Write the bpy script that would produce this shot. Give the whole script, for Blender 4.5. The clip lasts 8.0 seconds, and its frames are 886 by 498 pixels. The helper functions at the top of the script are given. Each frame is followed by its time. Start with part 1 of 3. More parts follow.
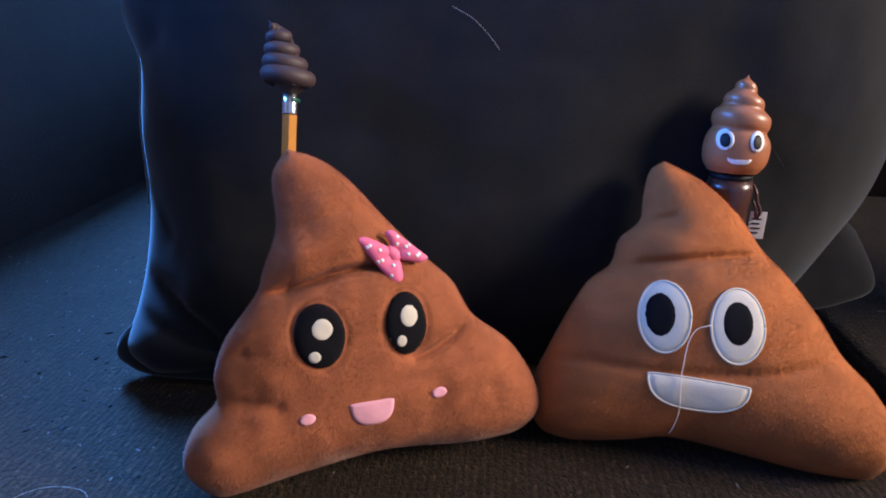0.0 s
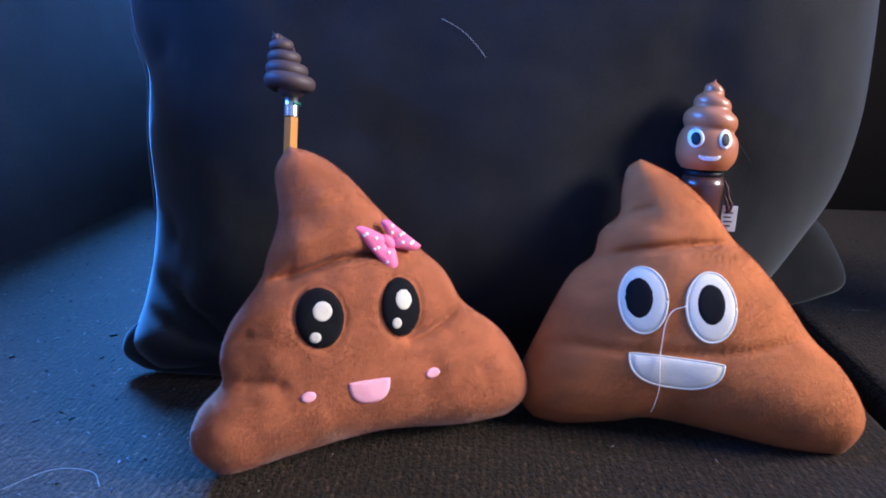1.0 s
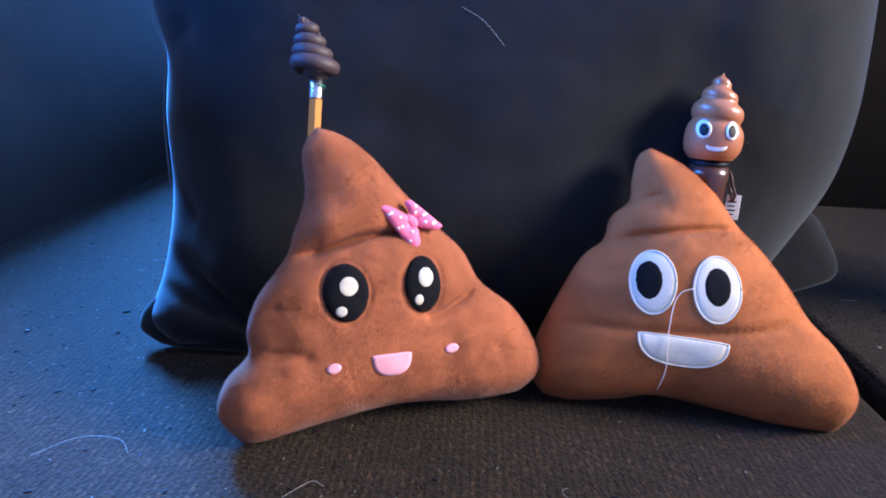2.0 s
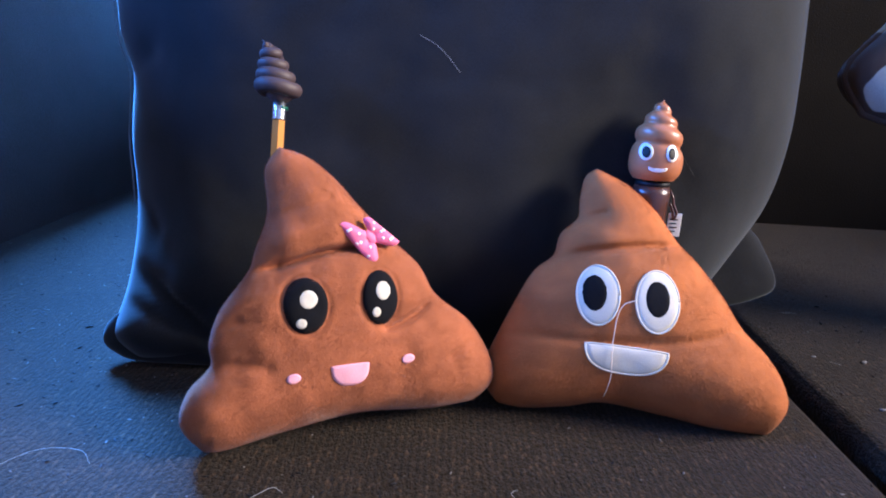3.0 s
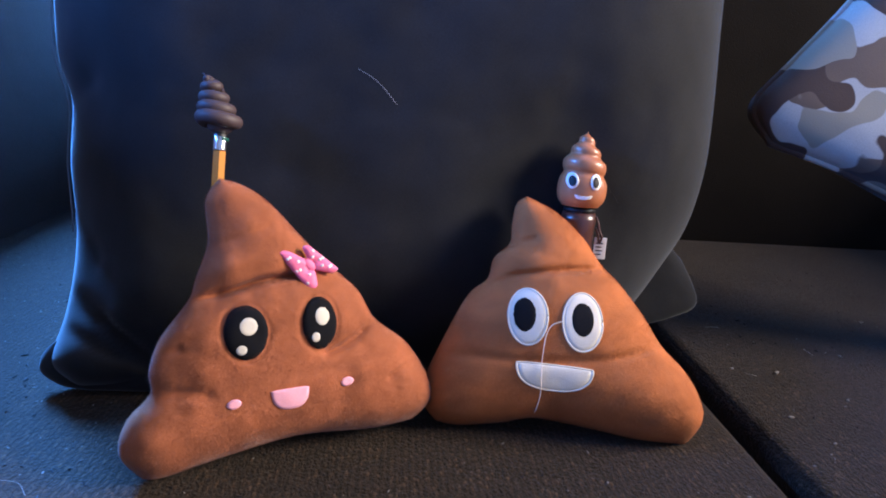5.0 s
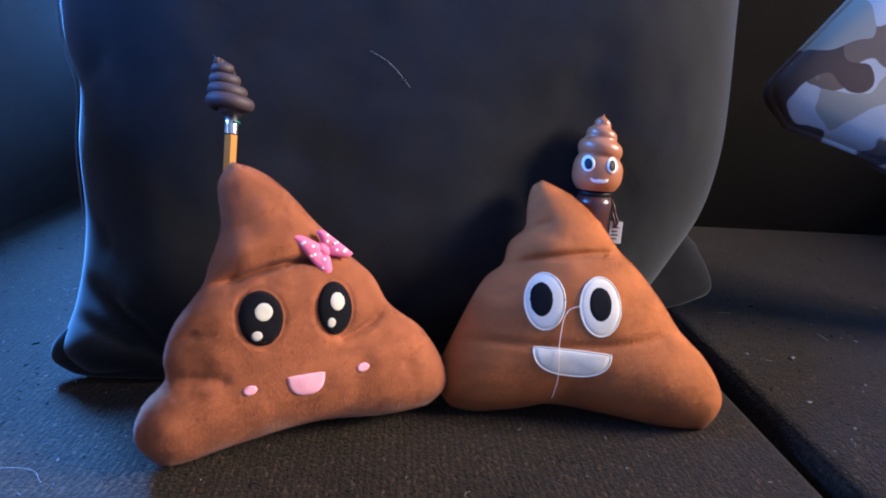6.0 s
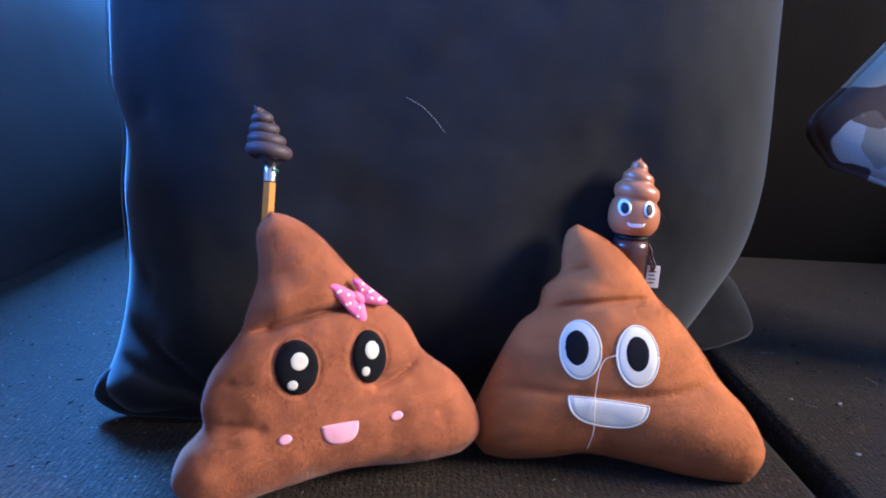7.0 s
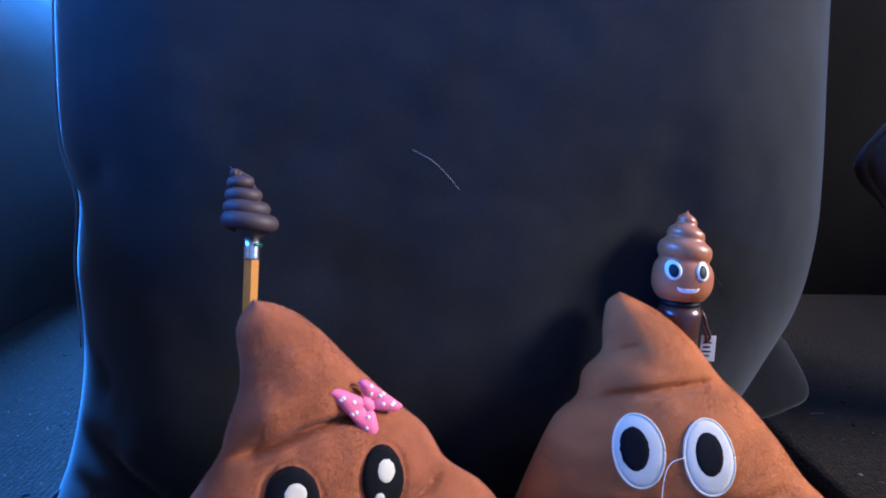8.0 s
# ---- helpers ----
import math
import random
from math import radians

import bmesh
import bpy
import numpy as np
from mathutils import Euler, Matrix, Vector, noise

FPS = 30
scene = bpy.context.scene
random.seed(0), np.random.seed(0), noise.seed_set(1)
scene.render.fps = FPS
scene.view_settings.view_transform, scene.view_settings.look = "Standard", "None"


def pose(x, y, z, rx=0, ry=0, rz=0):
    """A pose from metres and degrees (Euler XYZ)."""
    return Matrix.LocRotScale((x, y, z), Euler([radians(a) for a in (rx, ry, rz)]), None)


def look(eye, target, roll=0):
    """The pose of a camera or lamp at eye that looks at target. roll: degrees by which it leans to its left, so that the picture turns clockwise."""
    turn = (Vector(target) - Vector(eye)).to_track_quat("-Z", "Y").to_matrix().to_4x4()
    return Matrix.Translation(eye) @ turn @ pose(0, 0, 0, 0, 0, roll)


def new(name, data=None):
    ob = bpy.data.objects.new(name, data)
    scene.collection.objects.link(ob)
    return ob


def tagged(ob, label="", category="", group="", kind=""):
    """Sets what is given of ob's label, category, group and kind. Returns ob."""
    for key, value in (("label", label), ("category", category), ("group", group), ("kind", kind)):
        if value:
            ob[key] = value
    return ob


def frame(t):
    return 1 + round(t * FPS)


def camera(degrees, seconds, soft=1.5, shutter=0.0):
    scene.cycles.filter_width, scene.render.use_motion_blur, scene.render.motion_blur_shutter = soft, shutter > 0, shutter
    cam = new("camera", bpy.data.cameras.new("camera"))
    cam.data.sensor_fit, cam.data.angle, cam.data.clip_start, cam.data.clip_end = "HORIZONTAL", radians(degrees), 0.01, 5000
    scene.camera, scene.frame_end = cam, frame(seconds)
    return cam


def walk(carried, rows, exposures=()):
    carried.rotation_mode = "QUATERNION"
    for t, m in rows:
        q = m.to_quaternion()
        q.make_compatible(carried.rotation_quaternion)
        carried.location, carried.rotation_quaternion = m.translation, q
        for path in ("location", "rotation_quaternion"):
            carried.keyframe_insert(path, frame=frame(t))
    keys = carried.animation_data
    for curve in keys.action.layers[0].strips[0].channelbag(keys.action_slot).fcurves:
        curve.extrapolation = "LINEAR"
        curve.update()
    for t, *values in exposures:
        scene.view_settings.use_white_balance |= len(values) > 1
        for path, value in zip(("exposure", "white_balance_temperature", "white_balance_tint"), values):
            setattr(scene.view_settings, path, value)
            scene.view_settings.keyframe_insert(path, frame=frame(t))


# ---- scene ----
cam = camera(70.9, 8.0, soft=1.9)
PATH = [
    (0, (0.11821, 0.11590, 0.22642), (0.03693, 1.04280, -0.13999), 1.22),
    (0.5, (0.11476, 0.10516, 0.21064), (0.02279, 1.03862, -0.13605), 0.23),
    (1, (0.12178, 0.08906, 0.21322), (0.04825, 1.03455, -0.10401), 0.85),
    (1.2, (0.11218, 0.08456, 0.21425), (0.05290, 1.03033, -0.10512), 1.54),
    (2.3, (0.10341, 0.07099, 0.20903), (0.06259, 1.01463, -0.11942), 2.81),
    (2.5, (0.10623, 0.06851, 0.21186), (0.07356, 1.01222, -0.11729), 3.25),
    (3, (0.11202, 0.05816, 0.21488), (0.11092, 1.01239, -0.08421), 3.30),
    (3.5, (0.12607, 0.04357, 0.23001), (0.19743, 1.00205, -0.04611), 3.99),
    (4, (0.12236, 0.04268, 0.22730), (0.21397, 1.00027, -0.04589), 3.78),
    (5.5, (0.11783, 0.04502, 0.22720), (0.18517, 1.00466, -0.04585), 4.10),
    (6, (0.11284, 0.04802, 0.22202), (0.18451, 1.00274, -0.06671), 3.76),
    (6.5, (0.11385, 0.04315, 0.22528), (0.17194, 0.99869, -0.06382), 3.72),
    (7, (0.11102, 0.05311, 0.23916), (0.12898, 1.01698, -0.02661), 3.17),
    (7.5, (0.09848, 0.09445, 0.24872), (0.12678, 1.06246, -0.00058), 2.91),
    (8, (0.09187, 0.12409, 0.24836), (0.13695, 1.09813, 0.02651), 1.47),
]
# the film's camera brightens and cools its picture on the way: seconds, stops, kelvin, tint
EXPOSURES = [
    (0.0, -0.66, 6200, 10), (0.5, -0.43, 5700, 10), (1.0, -0.16, 5250, 10), (2.5, 0.12, 5400, 10), (3.5, 0.0, 5750, 10),
    (4.0, -0.14, 5900, 10), (5.5, -0.14, 5900, 10), (6.5, -0.14, 5800, 10), (7.0, 0.0, 5400, 10), (7.5, -0.05, 5200, 10), (8.0, -0.40, 4950, 10),
]
walk(cam, [(t, look(eye, target, roll)) for t, eye, target, roll in PATH], EXPOSURES)

# ---- world and lights ----
world = bpy.data.worlds.new("world")
scene.world = world
world.use_nodes = True
sky = world.node_tree.nodes.new("ShaderNodeTexSky")
sky.sky_type, sky.sun_disc = "NISHITA", False
sky.sun_elevation, sky.sun_rotation = radians(30), radians(-60)
world.node_tree.links.new(sky.outputs[0], world.node_tree.nodes["Background"].inputs[0])
world.node_tree.nodes["Background"].inputs[1].default_value = 0.08
scene.view_settings.exposure = 0.0


def window_light(name, eye, target, wide, high, watts, colour):
    lamp = bpy.data.lights.new(name, "AREA")
    lamp.shape, lamp.size, lamp.size_y = "RECTANGLE", wide, high
    lamp.energy, lamp.color = watts, colour
    ob = new(name, lamp)
    ob.matrix_world = look(eye, target)
    return ob


# cool daylight through the window over the sofa's arm; warmer daylight from the room's other window
window_light("daylight_cool", (-0.93, 1.90, 1.25), (0.0, 1.90, 1.25), 0.8, 0.95, 1700, (0.10, 0.345, 1.0))
# added low lamp that stands in for blue haze on the pillow's upper left
window_light("haze_fill_low", (-0.93, 0.20, 0.63), (0.0, 0.20, 0.63), 0.7, 0.22, 105, (0.06, 0.27, 1.0))
window_light("daylight_warm", (2.56, -0.02, 1.30), (0.0, -0.02, 1.30), 1.0, 0.85, 238, (1.0, 0.80, 0.60))


# ---- materials ----
def fabric(name, colour, dark=0.6, fine=900.0, coarse=25.0, bump=0.35, depth=0.0004, sheen=0.0, sheen_tint=(1, 1, 1), rough=0.9, spread=0.35, stretch=(1, 1, 1), specular=0.25):
    m = bpy.data.materials.new(name)
    m.use_nodes = True
    nt = m.node_tree
    bsdf = nt.nodes["Principled BSDF"]
    co = nt.nodes.new("ShaderNodeTexCoord")
    mp = nt.nodes.new("ShaderNodeMapping")
    mp.inputs["Scale"].default_value = stretch
    nt.links.new(co.outputs["Object"], mp.inputs["Vector"])
    n1, n2 = nt.nodes.new("ShaderNodeTexNoise"), nt.nodes.new("ShaderNodeTexNoise")
    n1.inputs["Scale"].default_value, n1.inputs["Detail"].default_value = fine, 3
    n2.inputs["Scale"].default_value, n2.inputs["Detail"].default_value = coarse, 5
    nt.links.new(mp.outputs[0], n1.inputs["Vector"])
    nt.links.new(co.outputs["Object"], n2.inputs["Vector"])
    mixer = nt.nodes.new("ShaderNodeMath")
    mixer.operation = "MULTIPLY_ADD"
    nt.links.new(n1.outputs["Fac"], mixer.inputs[0])
    mixer.inputs[1].default_value = 0.5
    half = nt.nodes.new("ShaderNodeMath")
    half.operation = "MULTIPLY"
    nt.links.new(n2.outputs["Fac"], half.inputs[0])
    half.inputs[1].default_value = 0.5
    nt.links.new(half.outputs[0], mixer.inputs[2])
    ramp = nt.nodes.new("ShaderNodeValToRGB")
    ramp.color_ramp.elements[0].position, ramp.color_ramp.elements[1].position = 0.5 - spread / 2, 0.5 + spread / 2
    ramp.color_ramp.elements[0].color = (*[c * dark for c in colour], 1)
    ramp.color_ramp.elements[1].color = (*colour, 1)
    nt.links.new(mixer.outputs[0], ramp.inputs[0])
    nt.links.new(ramp.outputs[0], bsdf.inputs["Base Color"])
    bsdf.inputs["Roughness"].default_value = rough
    bsdf.inputs["Specular IOR Level"].default_value = specular
    bsdf.inputs["Sheen Weight"].default_value = sheen
    bsdf.inputs["Sheen Roughness"].default_value = 0.4
    bsdf.inputs["Sheen Tint"].default_value = (*sheen_tint, 1)
    bp = nt.nodes.new("ShaderNodeBump")
    bp.inputs["Strength"].default_value, bp.inputs["Distance"].default_value = bump, depth
    nt.links.new(n1.outputs["Fac"], bp.inputs["Height"])
    nt.links.new(bp.outputs[0], bsdf.inputs["Normal"])
    return m


def plain(name, colour, rough=0.5, metal=0.0, bump=0.0, scale=400.0, coat=0.0, specular=0.5):
    m = fabric(name, colour, dark=0.88, fine=scale, coarse=40, bump=bump, depth=0.0003, rough=rough, specular=specular)
    b = m.node_tree.nodes["Principled BSDF"]
    b.inputs["Metallic"].default_value = metal
    b.inputs["Coat Weight"].default_value = coat
    return m


def weave(name, colour):
    """Chenille: short tufts, each of its own shade, raised over a darker ground."""
    m = fabric(name, colour, dark=0.45, fine=1100, coarse=18, bump=0.7, depth=0.0014, sheen=0.06, spread=0.5, specular=0.12)
    nt = m.node_tree
    bsdf = nt.nodes["Principled BSDF"]
    co = nt.nodes.new("ShaderNodeTexCoord")
    mp = nt.nodes.new("ShaderNodeMapping")
    mp.inputs["Scale"].default_value = (1.0, 0.55, 1.0)
    nt.links.new(co.outputs["Object"], mp.inputs["Vector"])
    vor = nt.nodes.new("ShaderNodeTexVoronoi")
    vor.inputs["Scale"].default_value = 600
    nt.links.new(mp.outputs[0], vor.inputs["Vector"])
    sep = nt.nodes.new("ShaderNodeSeparateColor")
    nt.links.new(vor.outputs["Color"], sep.inputs[0])
    ramp = nt.nodes.new("ShaderNodeValToRGB")
    e = ramp.color_ramp.elements
    e[0].position, e[0].color = 0.0, (0.50, 0.50, 0.50, 1)
    e[1].position, e[1].color = 0.9, (1.0, 1.0, 1.0, 1)
    top = e.new(0.97)
    top.color = (1.9, 1.8, 1.7, 1)
    nt.links.new(sep.outputs[0], ramp.inputs[0])
    mix = nt.nodes.new("ShaderNodeMix")
    mix.data_type, mix.blend_type = "RGBA", "MULTIPLY"
    mix.inputs["Factor"].default_value = 1.0
    base = bsdf.inputs["Base Color"].links[0].from_socket
    # cords running from front to back, a few millimetres apart
    cords = nt.nodes.new("ShaderNodeTexWave")
    cords.bands_direction = "X"
    cords.inputs["Scale"].default_value, cords.inputs["Distortion"].default_value = 75, 1.6
    cords.inputs["Detail"].default_value, cords.inputs["Detail Scale"].default_value = 3, 2.5
    nt.links.new(co.outputs["Object"], cords.inputs["Vector"])
    furrow = nt.nodes.new("ShaderNodeMapRange")
    furrow.inputs["To Min"].default_value, furrow.inputs["To Max"].default_value = 0.62, 1.2
    nt.links.new(cords.outputs["Fac"], furrow.inputs["Value"])
    ribbed = nt.nodes.new("ShaderNodeMix")
    ribbed.data_type, ribbed.blend_type = "RGBA", "MULTIPLY"
    ribbed.inputs["Factor"].default_value = 1.0
    nt.links.new(base, ribbed.inputs["A"])
    nt.links.new(furrow.outputs[0], ribbed.inputs["B"])
    base = ribbed.outputs["Result"]
    nt.links.new(base, mix.inputs["A"])
    nt.links.new(ramp.outputs[0], mix.inputs["B"])
    nt.links.new(mix.outputs["Result"], bsdf.inputs["Base Color"])
    bp = nt.nodes.new("ShaderNodeBump")
    bp.invert = True
    bp.inputs["Strength"].default_value, bp.inputs["Distance"].default_value = 0.6, 0.0009
    nt.links.new(vor.outputs["Distance"], bp.inputs["Height"])
    nt.links.new(bsdf.inputs["Normal"].links[0].from_socket, bp.inputs["Normal"])
    nt.links.new(bp.outputs[0], bsdf.inputs["Normal"])
    return m


def plush_cloth(name, colour, seed, **more):
    """Brushed plush: strokes of nap that lie one way or the other, some lighter and some darker."""
    m = fabric(name, colour, **more)
    nt = m.node_tree
    bsdf = nt.nodes["Principled BSDF"]
    co = nt.nodes.new("ShaderNodeTexCoord")
    mp = nt.nodes.new("ShaderNodeMapping")
    mp.inputs["Location"].default_value = (seed, 0.0, seed)
    mp.inputs["Rotation"].default_value = (0.0, 0.5, 0.0)
    mp.inputs["Scale"].default_value = (1.0, 0.8, 1.7)
    nap = nt.nodes.new("ShaderNodeTexNoise")
    nap.inputs["Scale"].default_value, nap.inputs["Detail"].default_value, nap.inputs["Distortion"].default_value = 34.0, 3.0, 0.9
    lay = nt.nodes.new("ShaderNodeMapRange")
    lay.inputs["From Min"].default_value, lay.inputs["From Max"].default_value = 0.36, 0.66
    lay.inputs["To Min"].default_value, lay.inputs["To Max"].default_value = 0.86, 1.08
    mix = nt.nodes.new("ShaderNodeMix")
    mix.data_type, mix.blend_type = "RGBA", "MULTIPLY"
    mix.inputs["Factor"].default_value = 1.0
    nt.links.new(co.outputs["Object"], mp.inputs["Vector"])
    nt.links.new(mp.outputs[0], nap.inputs["Vector"])
    nt.links.new(nap.outputs["Fac"], lay.inputs["Value"])
    nt.links.new(bsdf.inputs["Base Color"].links[0].from_socket, mix.inputs["A"])
    nt.links.new(lay.outputs[0], mix.inputs["B"])
    nt.links.new(mix.outputs["Result"], bsdf.inputs["Base Color"])
    return m


M_PLUSH_A = plush_cloth("plush_brown", (0.385, 0.120, 0.049), 1.3, dark=0.82, fine=2300, coarse=55, bump=0.35, depth=0.0006, sheen=0.24, sheen_tint=(1.0, 0.84, 0.80), spread=0.28)
M_PLUSH_B = plush_cloth("plush_caramel", (0.455, 0.142, 0.043), 4.1, dark=0.84, fine=2300, coarse=45, bump=0.35, depth=0.0006, sheen=0.12, sheen_tint=(1.0, 0.72, 0.5), spread=0.3)
M_VELVET = fabric("velvet_charcoal", (0.0165, 0.0168, 0.019), dark=0.42, fine=1200, coarse=20, bump=0.15, sheen=0.24, sheen_tint=(0.85, 0.92, 1.0), rough=0.85, specular=0.10)
M_SOFA = weave("chenille_brown", (0.034, 0.0212, 0.0120))
# the sofa's chenille again, near black: shade around the backrest is in its colour
M_SOFA_SHADED = fabric("chenille_brown_shaded", (0.008, 0.0065, 0.0058), dark=0.5, fine=520, coarse=12, bump=0.6, depth=0.001, sheen=0.02, specular=0.05)
# the same chenille made paler: window glow over the left arm is in its colour
M_ARM_LIT = fabric("chenille_brown_lit", (0.085, 0.074, 0.068), dark=0.6, fine=520, coarse=12, bump=0.5, depth=0.001, sheen=0.3)
M_FELT_BLACK = fabric("felt_black", (0.007, 0.007, 0.009), dark=0.6, fine=1800, specular=0.12)
M_FELT_WHITE = fabric("felt_white", (0.64, 0.58, 0.47), dark=0.86, fine=1600, coarse=90, bump=0.25)
M_FELT_PINK = fabric("felt_pink", (0.80, 0.38, 0.45), dark=0.85, fine=1600)
M_BOW = fabric("satin_pink", (0.86, 0.18, 0.32), dark=0.8, fine=1400, rough=0.5, sheen=0.2, bump=0.2)
M_DOT = plain("dot_white", (0.85, 0.78, 0.78), rough=0.6)
M_PENCIL = plain("pencil_paint", (0.52, 0.21, 0.025), rough=0.55, specular=0.2)
M_FERRULE = plain("ferrule_metal", (0.75, 0.77, 0.76), rough=0.22, metal=1.0, bump=0.2, scale=1500)
M_BAND = plain("band_green", (0.01, 0.10, 0.07), rough=0.35)
M_TOPPER = plain("topper_dark_brown", (0.055, 0.034, 0.036), rough=0.6, bump=0.15, scale=700)
M_VINYL = plain("vinyl_brown", (0.38, 0.135, 0.055), rough=0.38, bump=0.05, coat=0.15)
M_TUBE = plain("tube_brown", (0.06, 0.022, 0.015), rough=0.3, coat=0.2)
M_INK = plain("print_black", (0.008, 0.008, 0.010), rough=0.5, specular=0.15)
M_WHITE = plain("print_white", (0.80, 0.78, 0.74), rough=0.45)
M_PAPER = plain("tag_paper", (0.62, 0.62, 0.60), rough=0.6)
M_THREAD = plain("thread_pale", (0.75, 0.62, 0.50), rough=0.7)
M_HAIR = plain("hair_pale", (0.42, 0.40, 0.37), rough=0.5)
M_PIPING = fabric("piping_grey", (0.16, 0.16, 0.17), fine=1500)
M_LINT = plain("lint_grey", (0.17, 0.16, 0.15), rough=0.9, specular=0.1)
M_WALL = plain("wall_paint", (0.20, 0.19, 0.18), rough=0.9)
M_FLOOR = plain("floor_wood", (0.16, 0.09, 0.05), rough=0.5)
M_WOODEN = plain("window_paint", (0.7, 0.7, 0.68), rough=0.5)


def patches_material():
    """Rounded brown and dark brown blots printed over off-white cloth."""
    m = fabric("camouflage_fabric", (0.36, 0.36, 0.33), dark=0.8, fine=900, coarse=20, bump=0.4, depth=0.0005, sheen=0.1)
    nt = m.node_tree
    bsdf = nt.nodes["Principled BSDF"]
    co = nt.nodes.new("ShaderNodeTexCoord")
    below = bsdf.inputs["Base Color"].links[0].from_socket
    for scale, shift, cut, colour in ((21.0, 0.62, 0.515, (0.105, 0.074, 0.052, 1)), (18.0, 7.4, 0.53, (0.050, 0.032, 0.025, 1)), (21.0, 3.1, 0.575, (0.22, 0.20, 0.15, 1))):
        mp = nt.nodes.new("ShaderNodeMapping")
        mp.inputs["Location"].default_value = (shift, shift * 0.7, -shift)
        blot = nt.nodes.new("ShaderNodeTexNoise")
        blot.inputs["Scale"].default_value, blot.inputs["Detail"].default_value = scale, 2.0
        blot.inputs["Roughness"].default_value = 0.25
        edge = nt.nodes.new("ShaderNodeMapRange")
        edge.inputs["From Min"].default_value, edge.inputs["From Max"].default_value = cut - 0.004, cut + 0.004
        mix = nt.nodes.new("ShaderNodeMix")
        mix.data_type = "RGBA"
        mix.inputs["B"].default_value = colour
        nt.links.new(co.outputs["Object"], mp.inputs["Vector"])
        nt.links.new(mp.outputs[0], blot.inputs["Vector"])
        nt.links.new(blot.outputs["Fac"], edge.inputs["Value"])
        nt.links.new(edge.outputs[0], mix.inputs["Factor"])
        nt.links.new(below, mix.inputs["A"])
        below = mix.outputs["Result"]
    nt.links.new(below, bsdf.inputs["Base Color"])
    return m


M_CAMO = patches_material()


# ---- building helpers ----
def part(name, bm, material, parent=None, label="", smooth=True):
    me = bpy.data.meshes.new(name)
    bm.normal_update()
    bm.to_mesh(me)
    bm.free()
    me.materials.append(material)
    for p in me.polygons:
        p.use_smooth = smooth
    ob = new(name, me)
    if parent:
        ob.parent = parent
    return tagged(ob, label)


def empty(name, m, label, category, group=""):
    ob = new(name)
    ob.empty_display_size = 0.02
    ob.matrix_world = m
    return tagged(ob, label, category, group)


def box(lo, hi, bevel=0.0, segments=3):
    bm = bmesh.new()
    size = [h - l for l, h in zip(lo, hi)]
    mid = [(h + l) / 2 for l, h in zip(lo, hi)]
    bmesh.ops.create_cube(bm, size=1, matrix=Matrix.Translation(mid) @ Matrix.Diagonal((*size, 1)))
    if bevel:
        bmesh.ops.bevel(bm, geom=bm.edges[:], offset=bevel, segments=segments, affect="EDGES", profile=0.5)
    return bm


def spline(points, count):
    """A smooth line through the points, evenly by index."""
    p = np.array(points, float)
    p = np.vstack([2 * p[0] - p[1], p, 2 * p[-1] - p[-2]])
    out = []
    for s in np.asarray(count if np.ndim(count) else np.linspace(0, 1, count)) * (len(p) - 3):
        k = min(int(s), len(p) - 4)
        f = s - k
        a, b, c, d = p[k : k + 4]
        out.append(0.5 * (2 * b + (c - a) * f + (2 * a - 5 * b + 4 * c - d) * f * f + (3 * b - 3 * c + d - a) * f**3))
    return np.array(out)


def nearest(q, line):
    """Distance from every point of q to a sampled line."""
    return np.concatenate([np.sqrt(((p[:, None] - line[None]) ** 2).sum(-1).min(1)) for p in np.array_split(q, max(1, len(q) // 2000))])


